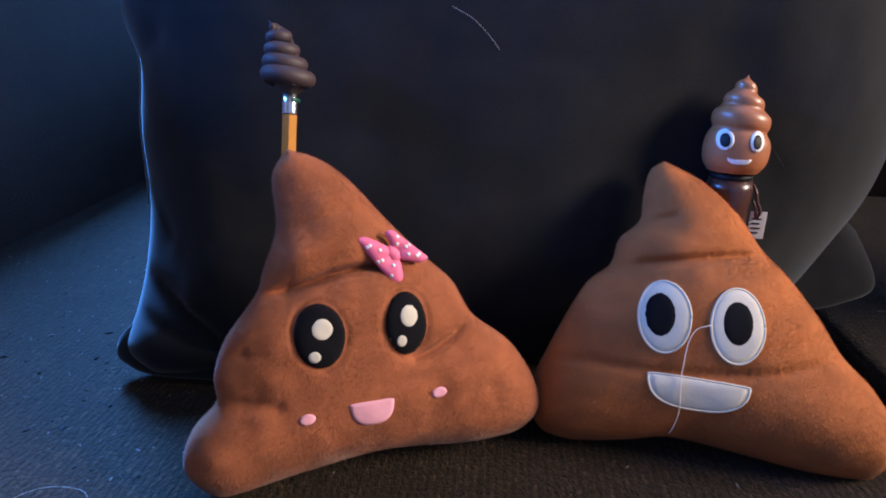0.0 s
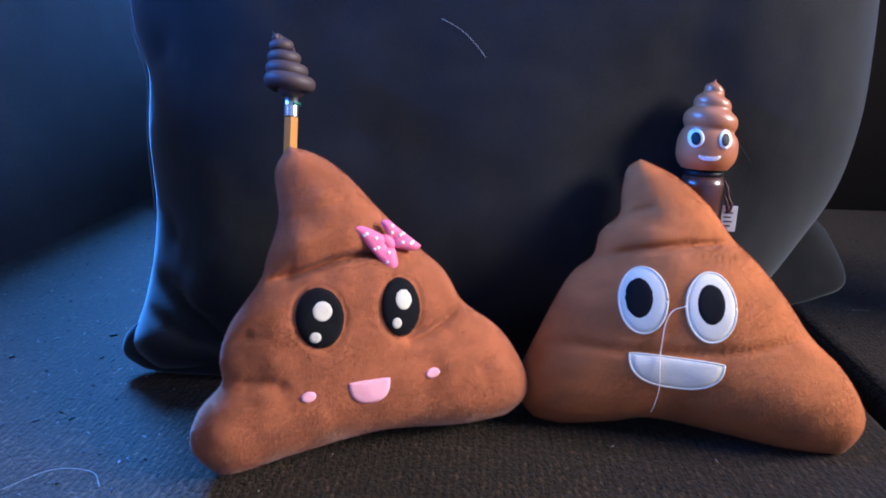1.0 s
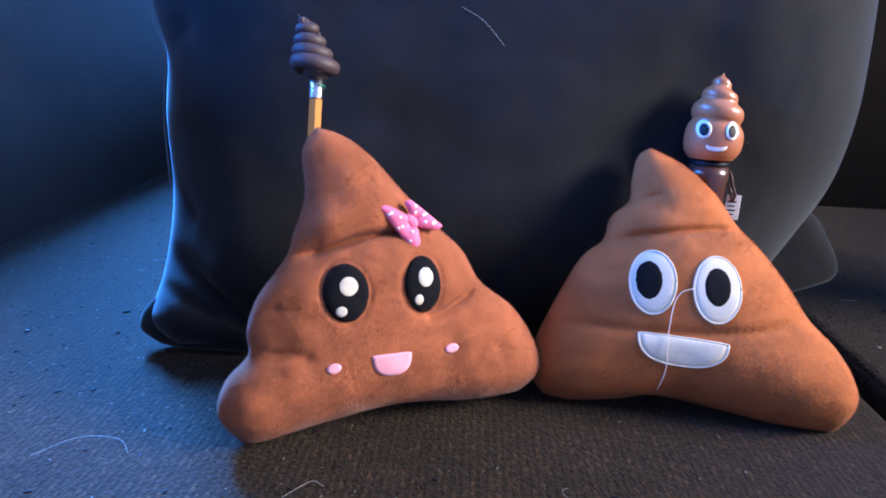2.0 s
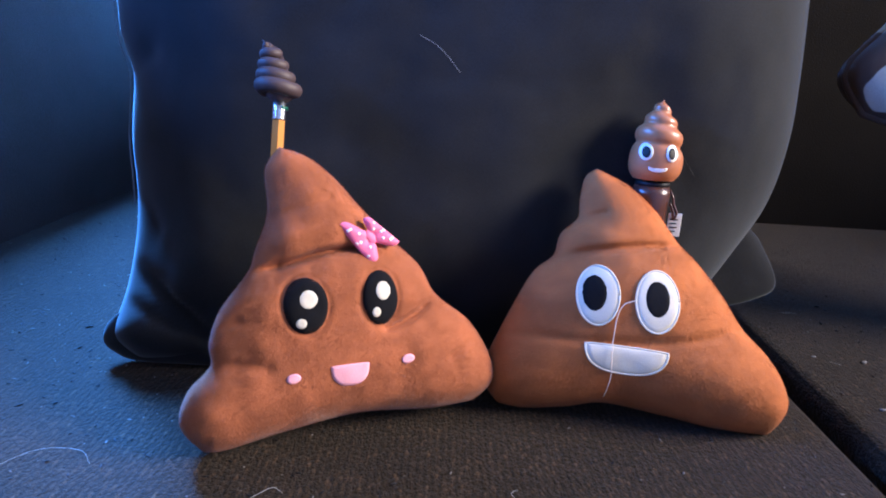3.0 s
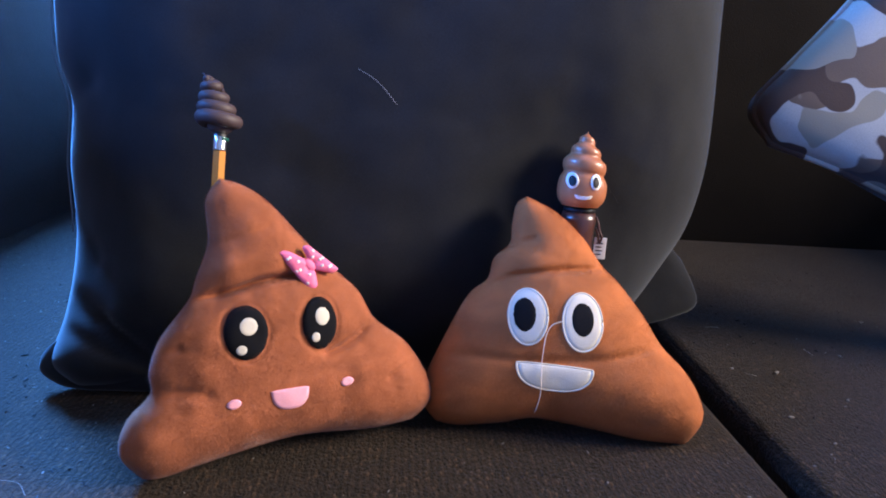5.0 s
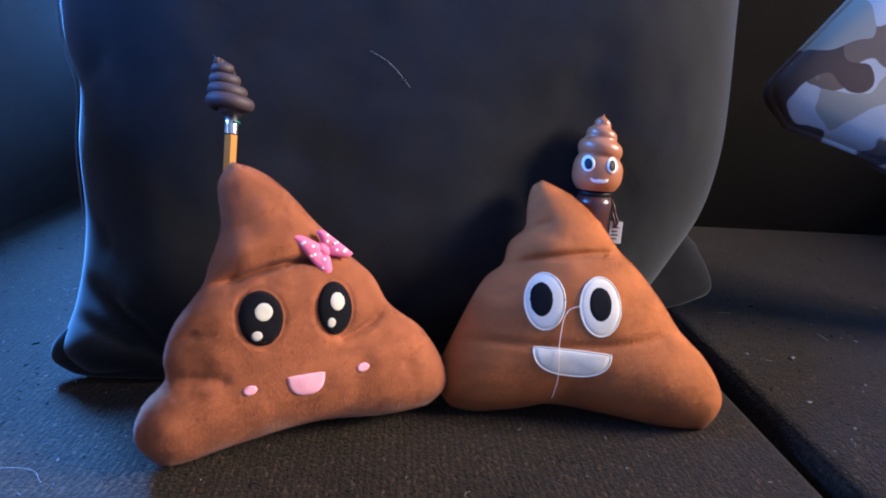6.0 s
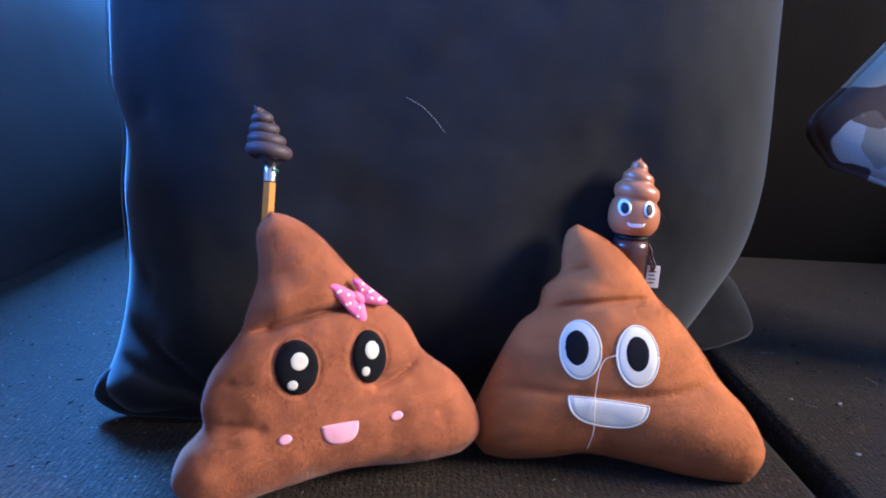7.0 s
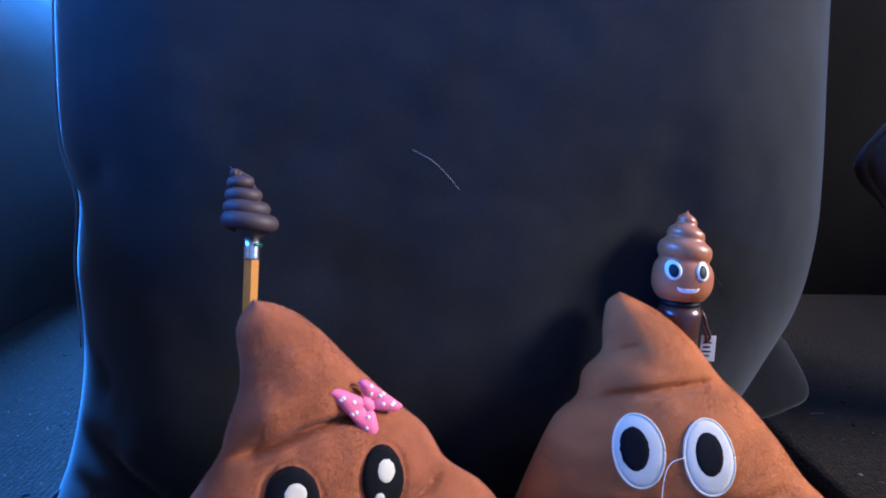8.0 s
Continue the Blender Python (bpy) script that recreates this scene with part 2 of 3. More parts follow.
class Puff:
    """A stuffed shape: two sheets sewn along an outline, given by its left and right sides from the bottom up, and by its lower edge."""

    def __init__(self, left, right, lower, front, back, width, creases=(), dents=(), rows=64, cols=44, lump=0.0, seed=0.0, power=2.0, soften=120):
        e = (1 - np.cos(np.linspace(0, math.pi, rows))) / 2
        e = 0.5 * e + 0.5 * np.linspace(0, 1, rows)
        c = (1 - np.cos(np.linspace(0, math.pi, cols))) / 2
        L, R = spline(left, e), spline(right, e)
        grid = L[:, None] + (R - L)[:, None] * c[None, :, None]
        if lower is not None:
            low = spline([left[0], *lower, right[0]], c)
            fade = np.clip(1 - e / 0.45, 0, 1) ** 2
            grid += fade[:, None, None] * (low - grid[0])[None]
        self.grid, self.rows, self.cols = grid, rows, cols
        self.front, self.back, self.width, self.power = front, back, width, power
        self.edge = np.vstack([grid[0], grid[:, -1], grid[-1, ::-1], grid[::-1, 0]])
        dense = [self.edge + f * (np.roll(self.edge, -1, 0) - self.edge) for f in (0, 0.25, 0.5, 0.75)]
        self.edge = np.vstack(dense)
        self.creases = [(spline(p, 60), depth, wide) for p, depth, wide in creases]
        self.dents, self.lump, self.seed, self.soften = dents, lump, seed, soften
        self.over, self.under = self.raw(1), self.raw(-1)

    def raw(self, side):
        r, c = self.rows, self.cols
        q = self.grid.reshape(-1, 2)
        across = np.linalg.norm(self.grid[:, -1] - self.grid[:, 0], axis=1) / 2
        local = np.repeat(np.clip(across, 1e-4, self.width), c)
        t = np.clip(nearest(q, self.edge) / local, 0, 1)
        full = (1 - (1 - t) ** self.power) ** (2 / self.power) * (local / self.width) ** 1.5
        full = full.reshape(r, c)
        full[0], full[-1], full[:, 0], full[:, -1] = 0, 0, 0, 0
        for _ in range(self.soften):
            full[1:-1, 1:-1] = 0.5 * full[1:-1, 1:-1] + 0.125 * (full[2:, 1:-1] + full[:-2, 1:-1] + full[1:-1, 2:] + full[1:-1, :-2])
        h = np.sqrt(full).ravel() * (self.front if side > 0 else self.back)
        fade = np.clip(t * 3, 0, 1)
        for line, depth, wide in self.creases:
            d = nearest(q, line)
            h -= depth * fade * (0.6 * np.exp(-((d / (wide * 0.6)) ** 2)) + 0.4 * np.exp(-((d / (wide * 2.6)) ** 2))) * (1 if side > 0 else 0.4)
        if side > 0:
            for u, w, depth, wide in self.dents:
                h -= depth * np.exp(-((q[:, 0] - u) ** 2 + (q[:, 1] - w) ** 2) / wide**2) * np.clip(t * 2, 0, 1)
        if self.lump:
            n = np.array([noise.noise((u * 38 + self.seed, w * 38, side)) + 0.6 * noise.noise((u * 90, w * 90 + self.seed, side)) for u, w in q])
            h += self.lump * n * np.clip(t * 2, 0, 1)
        h = np.maximum(h, 0.0).reshape(r, c)
        h[0], h[-1], h[:, 0], h[:, -1] = 0, 0, 0, 0
        return h

    def height(self, q):
        """The front's height over points of the middle plane."""
        q = np.atleast_2d(np.asarray(q, float))
        p = self.grid.reshape(-1, 2)
        d = ((q[:, None] - p[None]) ** 2).sum(-1)
        k = np.argpartition(d, 6, axis=1)[:, :6]
        w = 1 / (np.take_along_axis(d, k, 1) + 1e-8)
        return (self.over.ravel()[k] * w).sum(1) / w.sum(1)

    def mesh(self, bend=None):
        r, c = self.rows, self.cols
        rim = np.zeros((r, c), bool)
        rim[0], rim[-1], rim[:, 0], rim[:, -1] = True, True, True, True
        bm = bmesh.new()
        sheets = []
        for side in (1, -1):
            h = self.over if side > 0 else self.under
            sheet = {}
            for i in range(r):
                for j in range(c):
                    if side < 0 and rim[i, j]:
                        sheet[i, j] = sheets[0][i, j]
                        continue
                    u, w = self.grid[i, j]
                    v = Vector((u, -side * h[i, j], w))
                    sheet[i, j] = bm.verts.new(bend(v) if bend else v)
            sheets.append(sheet)
            for i in range(r - 1):
                for j in range(c - 1):
                    f = [sheet[i, j], sheet[i, j + 1], sheet[i + 1, j + 1], sheet[i + 1, j]]
                    bm.faces.new(f if side > 0 else f[::-1])
        bmesh.ops.remove_doubles(bm, verts=bm.verts[:], dist=1e-6)
        return bm

    def patch(self, outline, lift, rings=6, centre=None, sink=-0.0006):
        """A thin piece of cloth sewn on the front, inside an outline of points."""
        o = np.array(outline, float)
        mid = np.array(centre) if centre is not None else o.mean(0)
        bm = bmesh.new()
        rows = []
        for k in range(1, rings + 1):
            f = k / rings
            q = mid + (o - mid) * f
            h = self.height(q) + lift * (1 - 0.35 * f**8)
            rows.append([bm.verts.new((u, -n, w)) for (u, w), n in zip(q, h)])
        h = self.height(o * 1.0) + sink
        q = mid + (o - mid) * 1.03
        rows.append([bm.verts.new((u, -n, w)) for (u, w), n in zip(q, h)])
        top = bm.verts.new((mid[0], -float(self.height(mid)[0]) - lift, mid[1]))
        n = len(o)
        for i in range(n):
            bm.faces.new((top, rows[0][i], rows[0][(i + 1) % n]))
            for a, b in zip(rows, rows[1:]):
                bm.faces.new((a[i], b[i], b[(i + 1) % n], a[(i + 1) % n]))
        return bm


def oval(u, w, ru, rw, turn=0.0, n=36):
    c, s = math.cos(radians(turn)), math.sin(radians(turn))
    pts = [(ru * math.cos(a), rw * math.sin(a)) for a in np.linspace(0, 2 * math.pi, n, endpoint=False)]
    return [(u + x * c - y * s, w + x * s + y * c) for x, y in pts]


def grin(u, w, ru, rw, turn=0.0, n=40, top=0.06):
    c, s = math.cos(radians(turn)), math.sin(radians(turn))
    pts = []
    for a in np.linspace(0, 2 * math.pi, n, endpoint=False):
        x, y = math.cos(a), math.sin(a)
        pts.append((ru * (abs(x) ** 0.75) * (1 if x > 0 else -1), rw * (-abs(y) ** 0.85 if y < 0 else top * y)))
    return [(u + x * c - y * s, w + x * s + y * c) for x, y in pts]


def tube(points, radius, sides=8, taper=None, caps=True):
    """A round strand along points."""
    p = [Vector(q) for q in points]
    bm = bmesh.new()
    rings = []
    side = None
    for i, q in enumerate(p):
        along = (p[min(i + 1, len(p) - 1)] - p[max(i - 1, 0)]).normalized()
        if side is None:
            side = along.orthogonal().normalized()
        side = (side - along * side.dot(along)).normalized()
        up = along.cross(side)
        r = radius * (taper(i / (len(p) - 1)) if taper else 1)
        rings.append([bm.verts.new(q + r * (math.cos(a) * side + math.sin(a) * up)) for a in np.linspace(0, 2 * math.pi, sides, endpoint=False)])
    for a, b in zip(rings, rings[1:]):
        for k in range(sides):
            bm.faces.new((a[k], a[(k + 1) % sides], b[(k + 1) % sides], b[k]))
    if caps:
        bm.faces.new(rings[0][::-1])
        bm.faces.new(rings[-1])
    return bm


def lathe(profile, sides=32, swirl=None):
    """A turned shape from rows of (radius, height)."""
    bm = bmesh.new()
    rings = []
    for r, z in profile:
        ring = []
        for a in np.linspace(0, 2 * math.pi, sides, endpoint=False):
            k, dz = swirl(a, z) if swirl else (1.0, 0.0)
            ring.append(bm.verts.new((r * k * math.cos(a), r * k * math.sin(a), z + dz)))
        rings.append(ring)
    for a, b in zip(rings, rings[1:]):
        for k in range(sides):
            bm.faces.new((a[k], a[(k + 1) % sides], b[(k + 1) % sides], b[k]))
    bm.faces.new(rings[0][::-1])
    bm.faces.new(rings[-1])
    return bm


SEAT = 0.007   # height of the seat's surface

# ---- the room ----
def structure(name, bm, material, label):
    return tagged(part(name, bm, material, smooth=False), label, name.split("_")[0], kind="structure")


X0, X1, Y0, Y1, Z0, Z1 = -0.97, 2.6, -2.2, 2.6, -0.44, 2.1
structure("floor", box((X0 - 0.1, Y0 - 0.1, Z0 - 0.1), (X1 + 0.1, Y1 + 0.1, Z0)), M_FLOOR, "dark wooden floor of the living room")
structure("ceiling", box((X0 - 0.1, Y0 - 0.1, Z1), (X1 + 0.1, Y1 + 0.1, Z1 + 0.1)), M_WALL, "plain matt ceiling of the living room")
structure("wall_north", box((X0 - 0.1, Y1, Z0), (X1 + 0.1, Y1 + 0.1, Z1)), M_WALL, "plain painted wall behind the sofa")
structure("wall_south", box((X0 - 0.1, Y0 - 0.1, Z0), (X1 + 0.1, Y0, Z1)), M_WALL, "plain painted wall facing the sofa")


def wall_with_windows(name, xa, xb, openings, label):
    """A wall along y with openings (number, ya, yb, za, zb)."""
    bm = bmesh.new()
    cuts = [Y0, *[y for _, a, b, _, _ in openings for y in (a, b)], Y1]
    blocks = [((xa, a, Z0), (xb, b, Z1)) for a, b in zip(cuts[::2], cuts[1::2])]
    for _, a, b, za, zb in openings:
        blocks += [((xa, a, Z0), (xb, b, za)), ((xa, a, zb), (xb, b, Z1))]
    for lo, hi in blocks:
        mid = [(p + q) / 2 for p, q in zip(lo, hi)]
        bmesh.ops.create_cube(bm, size=1, matrix=Matrix.Translation(mid) @ Matrix.Diagonal((*[q - p for p, q in zip(lo, hi)], 1)))
    structure(name, bm, M_WALL, label)
    d = 0.03
    for number, ya, yb, za, zb in openings:
        win = tagged(empty("window_%d" % number, Matrix(), "painted wooden window frame in the wall", "window"), kind="structure")
        for lo, hi in (((xa + d, ya, za), (xb - d, ya + 0.03, zb)), ((xa + d, yb - 0.03, za), (xb - d, yb, zb)), ((xa + d, ya + 0.03, za), (xb - d, yb - 0.03, za + 0.03)), ((xa + d, ya + 0.03, zb - 0.03), (xb - d, yb - 0.03, zb))):
            part("window_frame", box(lo, hi, 0.006, 2), M_WOODEN, win, smooth=False)


# opening 1 is made up, to go with the low haze lamp
wall_with_windows("wall_west", X0 - 0.1, X0, [(1, -0.17, 0.57, 0.49, 0.77), (2, 1.47, 2.33, 0.75, 1.75)], "plain painted wall with a window and an added low opening")
wall_with_windows("wall_east", X1, X1 + 0.1, [(3, -0.54, 0.50, 0.85, 1.75)], "plain painted wall with a bright window")

# ---- the sofa ----
def rounded(lo, hi, r, segments=5):
    return box(lo, hi, r, segments)


sofa = empty("sofa", pose(0, 0, 0), "dark brown chenille sofa with loose seat cushions", "sofa")
part("seat_cushion", rounded((-0.345, -0.06, -0.15), (0.3575, 0.945, SEAT), 0.012), M_SOFA, sofa, "brown chenille seat cushion dusted with lint")
part("seat_cushion", rounded((0.3725, -0.06, -0.15), (1.08, 0.945, SEAT), 0.012), M_SOFA, sofa, "brown chenille seat cushion with specks of lint")
part("base", rounded((-0.85, -0.04, -0.44), (1.60, 1.16, -0.152), 0.02), M_SOFA_SHADED, sofa)
part("backrest", rounded((-0.35, 0.95, -0.15), (1.10, 1.17, 0.52), 0.06, 8), M_SOFA_SHADED, sofa, "upholstered backrest, its cloth darkened for shade")
def sofa_arm(sign, shift, tall):
    """A broad rolled arm; sign turns its inner side."""
    loop = [(0.0, -0.151), *[(-0.25 + 0.25 * math.cos(f), 0.09 + tall * math.sin(f)) for f in np.linspace(0, math.pi, 40)], (-0.50, -0.151)]
    if sign > 0:
        # this arm's inner side slopes away from the seat and ends in a soft roll
        inner = spline([(0.0, -0.02), (0.001, 0.06), (-0.012, 0.13), (-0.040, 0.22), (-0.082, 0.33), (-0.145, 0.43), (-0.24, 0.495), (-0.36, 0.475), (-0.46, 0.37), (-0.50, 0.22)], 48)
        loop = [(0.0, -0.151), *[(float(x), float(z)) for x, z in inner], (-0.50, -0.151)]
    bm = bmesh.new()
    rings = [[bm.verts.new((shift + sign * x, y, z)) for x, z in loop] for y in np.linspace(-0.05, 1.16, 9)]
    for p, q in zip(rings, rings[1:]):
        for k in range(len(p) - 1):
            bm.faces.new((p[k], q[k], q[k + 1], p[k + 1]))
    for y in (-0.05, 1.16):
        bm.faces.new([bm.verts.new((shift + sign * x, y, z)) for x, z in loop])
    bmesh.ops.recalc_face_normals(bm, faces=bm.faces[:])
    return bm


# unseen cushion, added to keep window light off the right seat and prop the pillow
part("unseen_back_cushion", rounded((-0.17, 0.665, SEAT + 0.002), (0.40, 0.948, 0.47), 0.06, 8), M_SOFA_SHADED, sofa, "unseen back cushion added behind the dark pillow to shade the seat")
part("arm", sofa_arm(1, -0.351, 0.40), M_ARM_LIT, sofa, "broad padded sofa arm with a rounded top")
# unseen right arm, added to shade the far seat from the warm lamp
part("arm", sofa_arm(-1, 1.102, 0.36), M_ARM_LIT, sofa, "broad padded sofa arm with a rounded top")

# ---- the dark throw pillow ----
pillow = empty("throw_pillow", pose(0.12, 0.48, SEAT, -13.5), "large charcoal velvet throw pillow standing on the sofa seat", "pillow")
pillow_puff = Puff(
    left=[(-0.205, 0.000), (-0.224, 0.016), (-0.222, 0.045), (-0.226, 0.085), (-0.237, 0.14), (-0.238, 0.185), (-0.249, 0.22), (-0.254, 0.28), (-0.256, 0.36), (-0.258, 0.46)],
    right=[(0.120, 0.004), (0.172, 0.040), (0.207, 0.088), (0.226, 0.122), (0.237, 0.165), (0.2405, 0.21), (0.242, 0.28), (0.245, 0.36), (0.250, 0.46)],
    lower=[(-0.15, 0.0), (-0.06, 0.0), (0.04, 0.0)],
    front=0.060, back=0.075, width=0.11, power=1.7, rows=100, cols=100, lump=0.0010, soften=10,
    creases=[([(-0.25, 0.062), (-0.2, 0.050), (-0.15, 0.015)], 0.016, 0.010), ([(-0.26, 0.186), (-0.235, 0.188), (-0.215, 0.196)], 0.008, 0.014), ([(-0.235, 0.035), (-0.205, 0.036), (-0.175, 0.022)], 0.008, 0.005), ([(-0.24, 0.10), (-0.215, 0.095), (-0.20, 0.08)], 0.008, 0.009)],
    dents=[(0.125, 0.16, 0.014, 0.05), (0.10, 0.10, 0.016, 0.06)],
)


def pillow_bend(v):
    k = math.exp(-max(0.0, v.z / 0.075) ** 2) / (1 + math.exp((v.x + 0.10) / 0.03))
    j = math.exp(-max(0.0, v.z / 0.20) ** 2) / (1 + math.exp((0.16 - v.x) / 0.03))
    return Vector((v.x + 0.016 * j, v.y - 0.048 * k + 0.034 * j, v.z - 0.010 * k))


part("cover", pillow_puff.mesh(pillow_bend), M_VELVET, pillow)
rim = [pillow_bend(Vector((u, 0, w))) for u, w in pillow_puff.grid[::2, 0]]
part("piping", tube([v + Vector((-0.0065, 0.004, 0)) for v in rim if v.z > 0.085], 0.0006, 6), M_PIPING, pillow, "thin pale sewn edge of the pillow")
rim = [pillow_bend(Vector((u, 0, w))) for u, w in pillow_puff.grid[::2, -1]]
part("piping", tube([v + Vector((0.001, 0.004, 0)) for v in rim], 0.0016, 6), M_VELVET, pillow, "thin sewn edge of the pillow")
ear = Puff(left=[(0.10, 0.006), (0.15, 0.05), (0.19, 0.10), (0.205, 0.125)], right=[(0.195, 0.040), (0.228, 0.050), (0.247, 0.064), (0.231, 0.100)], lower=[(0.15, 0.022)], front=0.012, back=0.012, width=0.03, rows=30, cols=24, lump=0.001)
part("corner", ear.mesh(lambda v: v + Vector((0.012, 0.040, -0.007))), M_VELVET, pillow, "pinched corner of the pillow")

corner = Puff(left=[(-0.216, 0.002), (-0.229, 0.011), (-0.228, 0.024), (-0.216, 0.036), (-0.204, 0.044)], right=[(-0.150, 0.000), (-0.142, 0.012), (-0.152, 0.024), (-0.172, 0.036), (-0.194, 0.046)], lower=[(-0.20, 0.0), (-0.175, 0.0)], front=0.012, back=0.014, width=0.030, rows=50, cols=44, lump=0.0016, soften=20,
               creases=[([(-0.224, 0.030), (-0.212, 0.028), (-0.200, 0.019), (-0.186, 0.017)], 0.007, 0.0035)])
part("corner", corner.mesh(lambda v: v + Vector((0, -0.050, -0.011))), M_VELVET, pillow, "pinched and folded lower corner of the pillow")

# ---- the patterned pillow ----
camo = empty("throw_pillow", pose(0.397, 0.552, 0.199, -14, 0, 0) @ pose(0, 0, 0, 0, 27, 0), "throw pillow with brown, tan and off-white camouflage patches", "pillow")
side = 0.40
camo_puff = Puff(
    left=[(0.030, 0.003), (0.002, 0.024), (0.012, 0.07), (0.030, 0.14), (0.038, 0.20), (0.032, 0.28), (0.005, side)],
    right=[(side - 0.016, 0.0), (side, 0.014), (side - 0.02, 0.06), (side - 0.035, 0.14), (side - 0.04, 0.20), (side - 0.035, 0.28), (side - 0.005, side)],
    lower=[(0.1, 0.016), (0.2, 0.024), (0.3, 0.018)],
    front=0.042, back=0.05, width=0.10, rows=40, cols=40, lump=0.001,
)
part("cover", camo_puff.mesh(), M_CAMO, camo)
ring = [Vector((u, -0.001, w)) for u, w in np.vstack([camo_puff.grid[::2, 0][::-1], camo_puff.grid[0, ::2]])]
part("piping", tube(ring, 0.0028, 8), M_CAMO, camo, "corded edge in the same cloth")

def pile(puff, material, parent, count, length, seed):
    """Short combed fibres all over a plush body, each a thin sliver."""
    rng = np.random.default_rng(seed)
    verts, norms = [], []
    for side, h, n in ((1, puff.over, int(count * 0.75)), (-1, puff.under, int(count * 0.25))):
        g = np.dstack([puff.grid[..., 0], -side * h, puff.grid[..., 1]])
        du, dv = g[:-1, 1:] - g[:-1, :-1], g[1:, :-1] - g[:-1, :-1]
        nor = np.cross(du, dv) * side
        area = np.linalg.norm(nor, axis=-1)
        cells = rng.choice(area.size, n, p=(area / area.sum()).ravel())
        i, j = np.unravel_index(cells, area.shape)
        a, b = rng.random((2, n, 1))
        p = (g[i, j] * (1 - a) + g[i, j + 1] * a) * (1 - b) + (g[i + 1, j] * (1 - a) + g[i + 1, j + 1] * a) * b
        nrm = nor[i, j] / np.maximum(area[i, j], 1e-12)[:, None]
        swing = np.array([noise.noise((x * 70 + seed, y * 70, z * 70)) for x, y, z in p])[:, None]
        comb = np.concatenate([swing * 1.2, np.zeros_like(swing), -np.ones_like(swing)], 1) + rng.normal(0, 0.45, (n, 3))
        comb -= nrm * (comb * nrm).sum(1, keepdims=True)
        comb /= np.maximum(np.linalg.norm(comb, axis=1, keepdims=True), 1e-6)
        across = np.cross(nrm, comb)
        size = length * rng.uniform(0.6, 1.2, (n, 1))
        tip = p + size * (0.80 * comb + (0.45 + 0.2 * rng.random((n, 1))) * nrm)
        root = p - 0.0002 * nrm
        verts.append(np.stack([root + across * 0.00016, root - across * 0.00016, tip], 1).reshape(-1, 3))
        patch = np.array([noise.noise((x * 48, y * 48 + seed, z * 62)) for x, y, z in p])[:, None]
        lean_to = nrm + 0.55 * np.clip(patch, -0.5, 0.5) * comb + rng.normal(0, 0.20, (n, 3))
        norms.append(np.repeat(lean_to / np.linalg.norm(lean_to, axis=1, keepdims=True), 3, axis=0))
    v = np.vstack(verts)
    me = bpy.data.meshes.new("nap")
    me.from_pydata(v, [], np.arange(len(v)).reshape(-1, 3))
    me.polygons.foreach_set("use_smooth", np.ones(len(v) // 3, bool))
    me.normals_split_custom_set_from_vertices(np.vstack(norms).tolist())
    me.materials.append(material)
    ob = new("nap", me)
    ob.parent = parent
    return tagged(ob, "short soft plush nap", kind="stuff")


# ---- plush toy with a bow ----
plush = empty("plush_toy", pose(0.02738, 0.34596, 0.0, -18, 0, 22), "brown swirl-shaped plush toy with black eyes and a pink bow", "plush toy", "plush toys on the sofa")
A = Puff(
    left=[(-0.036, 0.010), (-0.0465, 0.026), (-0.0425, 0.041), (-0.0305, 0.0535), (-0.030, 0.067), (-0.0236, 0.083), (-0.0085, 0.102), (-0.004, 0.1136), (0.0034, 0.1336), (0.0036, 0.157), (0.0114, 0.169)],
    right=[(0.1173, 0.0155), (0.1292, 0.0289), (0.1264, 0.0456), (0.1149, 0.0651), (0.096, 0.0815), (0.0862, 0.0998), (0.0715, 0.1148), (0.0555, 0.1327), (0.0385, 0.1533), (0.0250, 0.1640), (0.0114, 0.169)],
    lower=[(-0.0248, 0.0100), (0.0075, 0.0152), (0.0457, 0.0190), (0.0871, 0.0153)],
    front=0.027, back=0.022, width=0.036, lump=0.0014,
    dents=[(0.009, 0.119, -0.0035, 0.009), (-0.017, 0.089, -0.0028, 0.008), (-0.034, 0.031, -0.0025, 0.010), (0.110, 0.052, -0.0022, 0.010)], seed=3.1, rows=170, cols=130, soften=420,
    creases=[
        ([(-0.0093, 0.1020), (0.0107, 0.1058), (0.0288, 0.1104), (0.0492, 0.112)], 0.0115, 0.0034),
        ([(0.0017, 0.1281), (0.0153, 0.1337), (0.0343, 0.1394)], 0.0016, 0.0050),
        ([(0.096, 0.0835), (0.0781, 0.0729), (0.0609, 0.0669)], 0.0058, 0.0032),
        ([(-0.031, 0.0733), (-0.0161, 0.078)], 0.0040, 0.0036),
        ([(-0.031, 0.0555), (-0.0161, 0.0552), (-0.004, 0.053)], 0.0032, 0.0055),
        ([(0.120, 0.058), (0.0974, 0.0478)], 0.0030, 0.0035),
        (oval(0.0175, 0.0834, 0.0122, 0.0153, 4), 0.0018, 0.0022),
        (oval(0.0574, 0.0843, 0.0110, 0.0156, -4), 0.0018, 0.0022),
    ],
)
part("body", A.mesh(), M_PLUSH_A, plush)
pile(A, M_PLUSH_A, plush, 115000, 0.0012, 1)
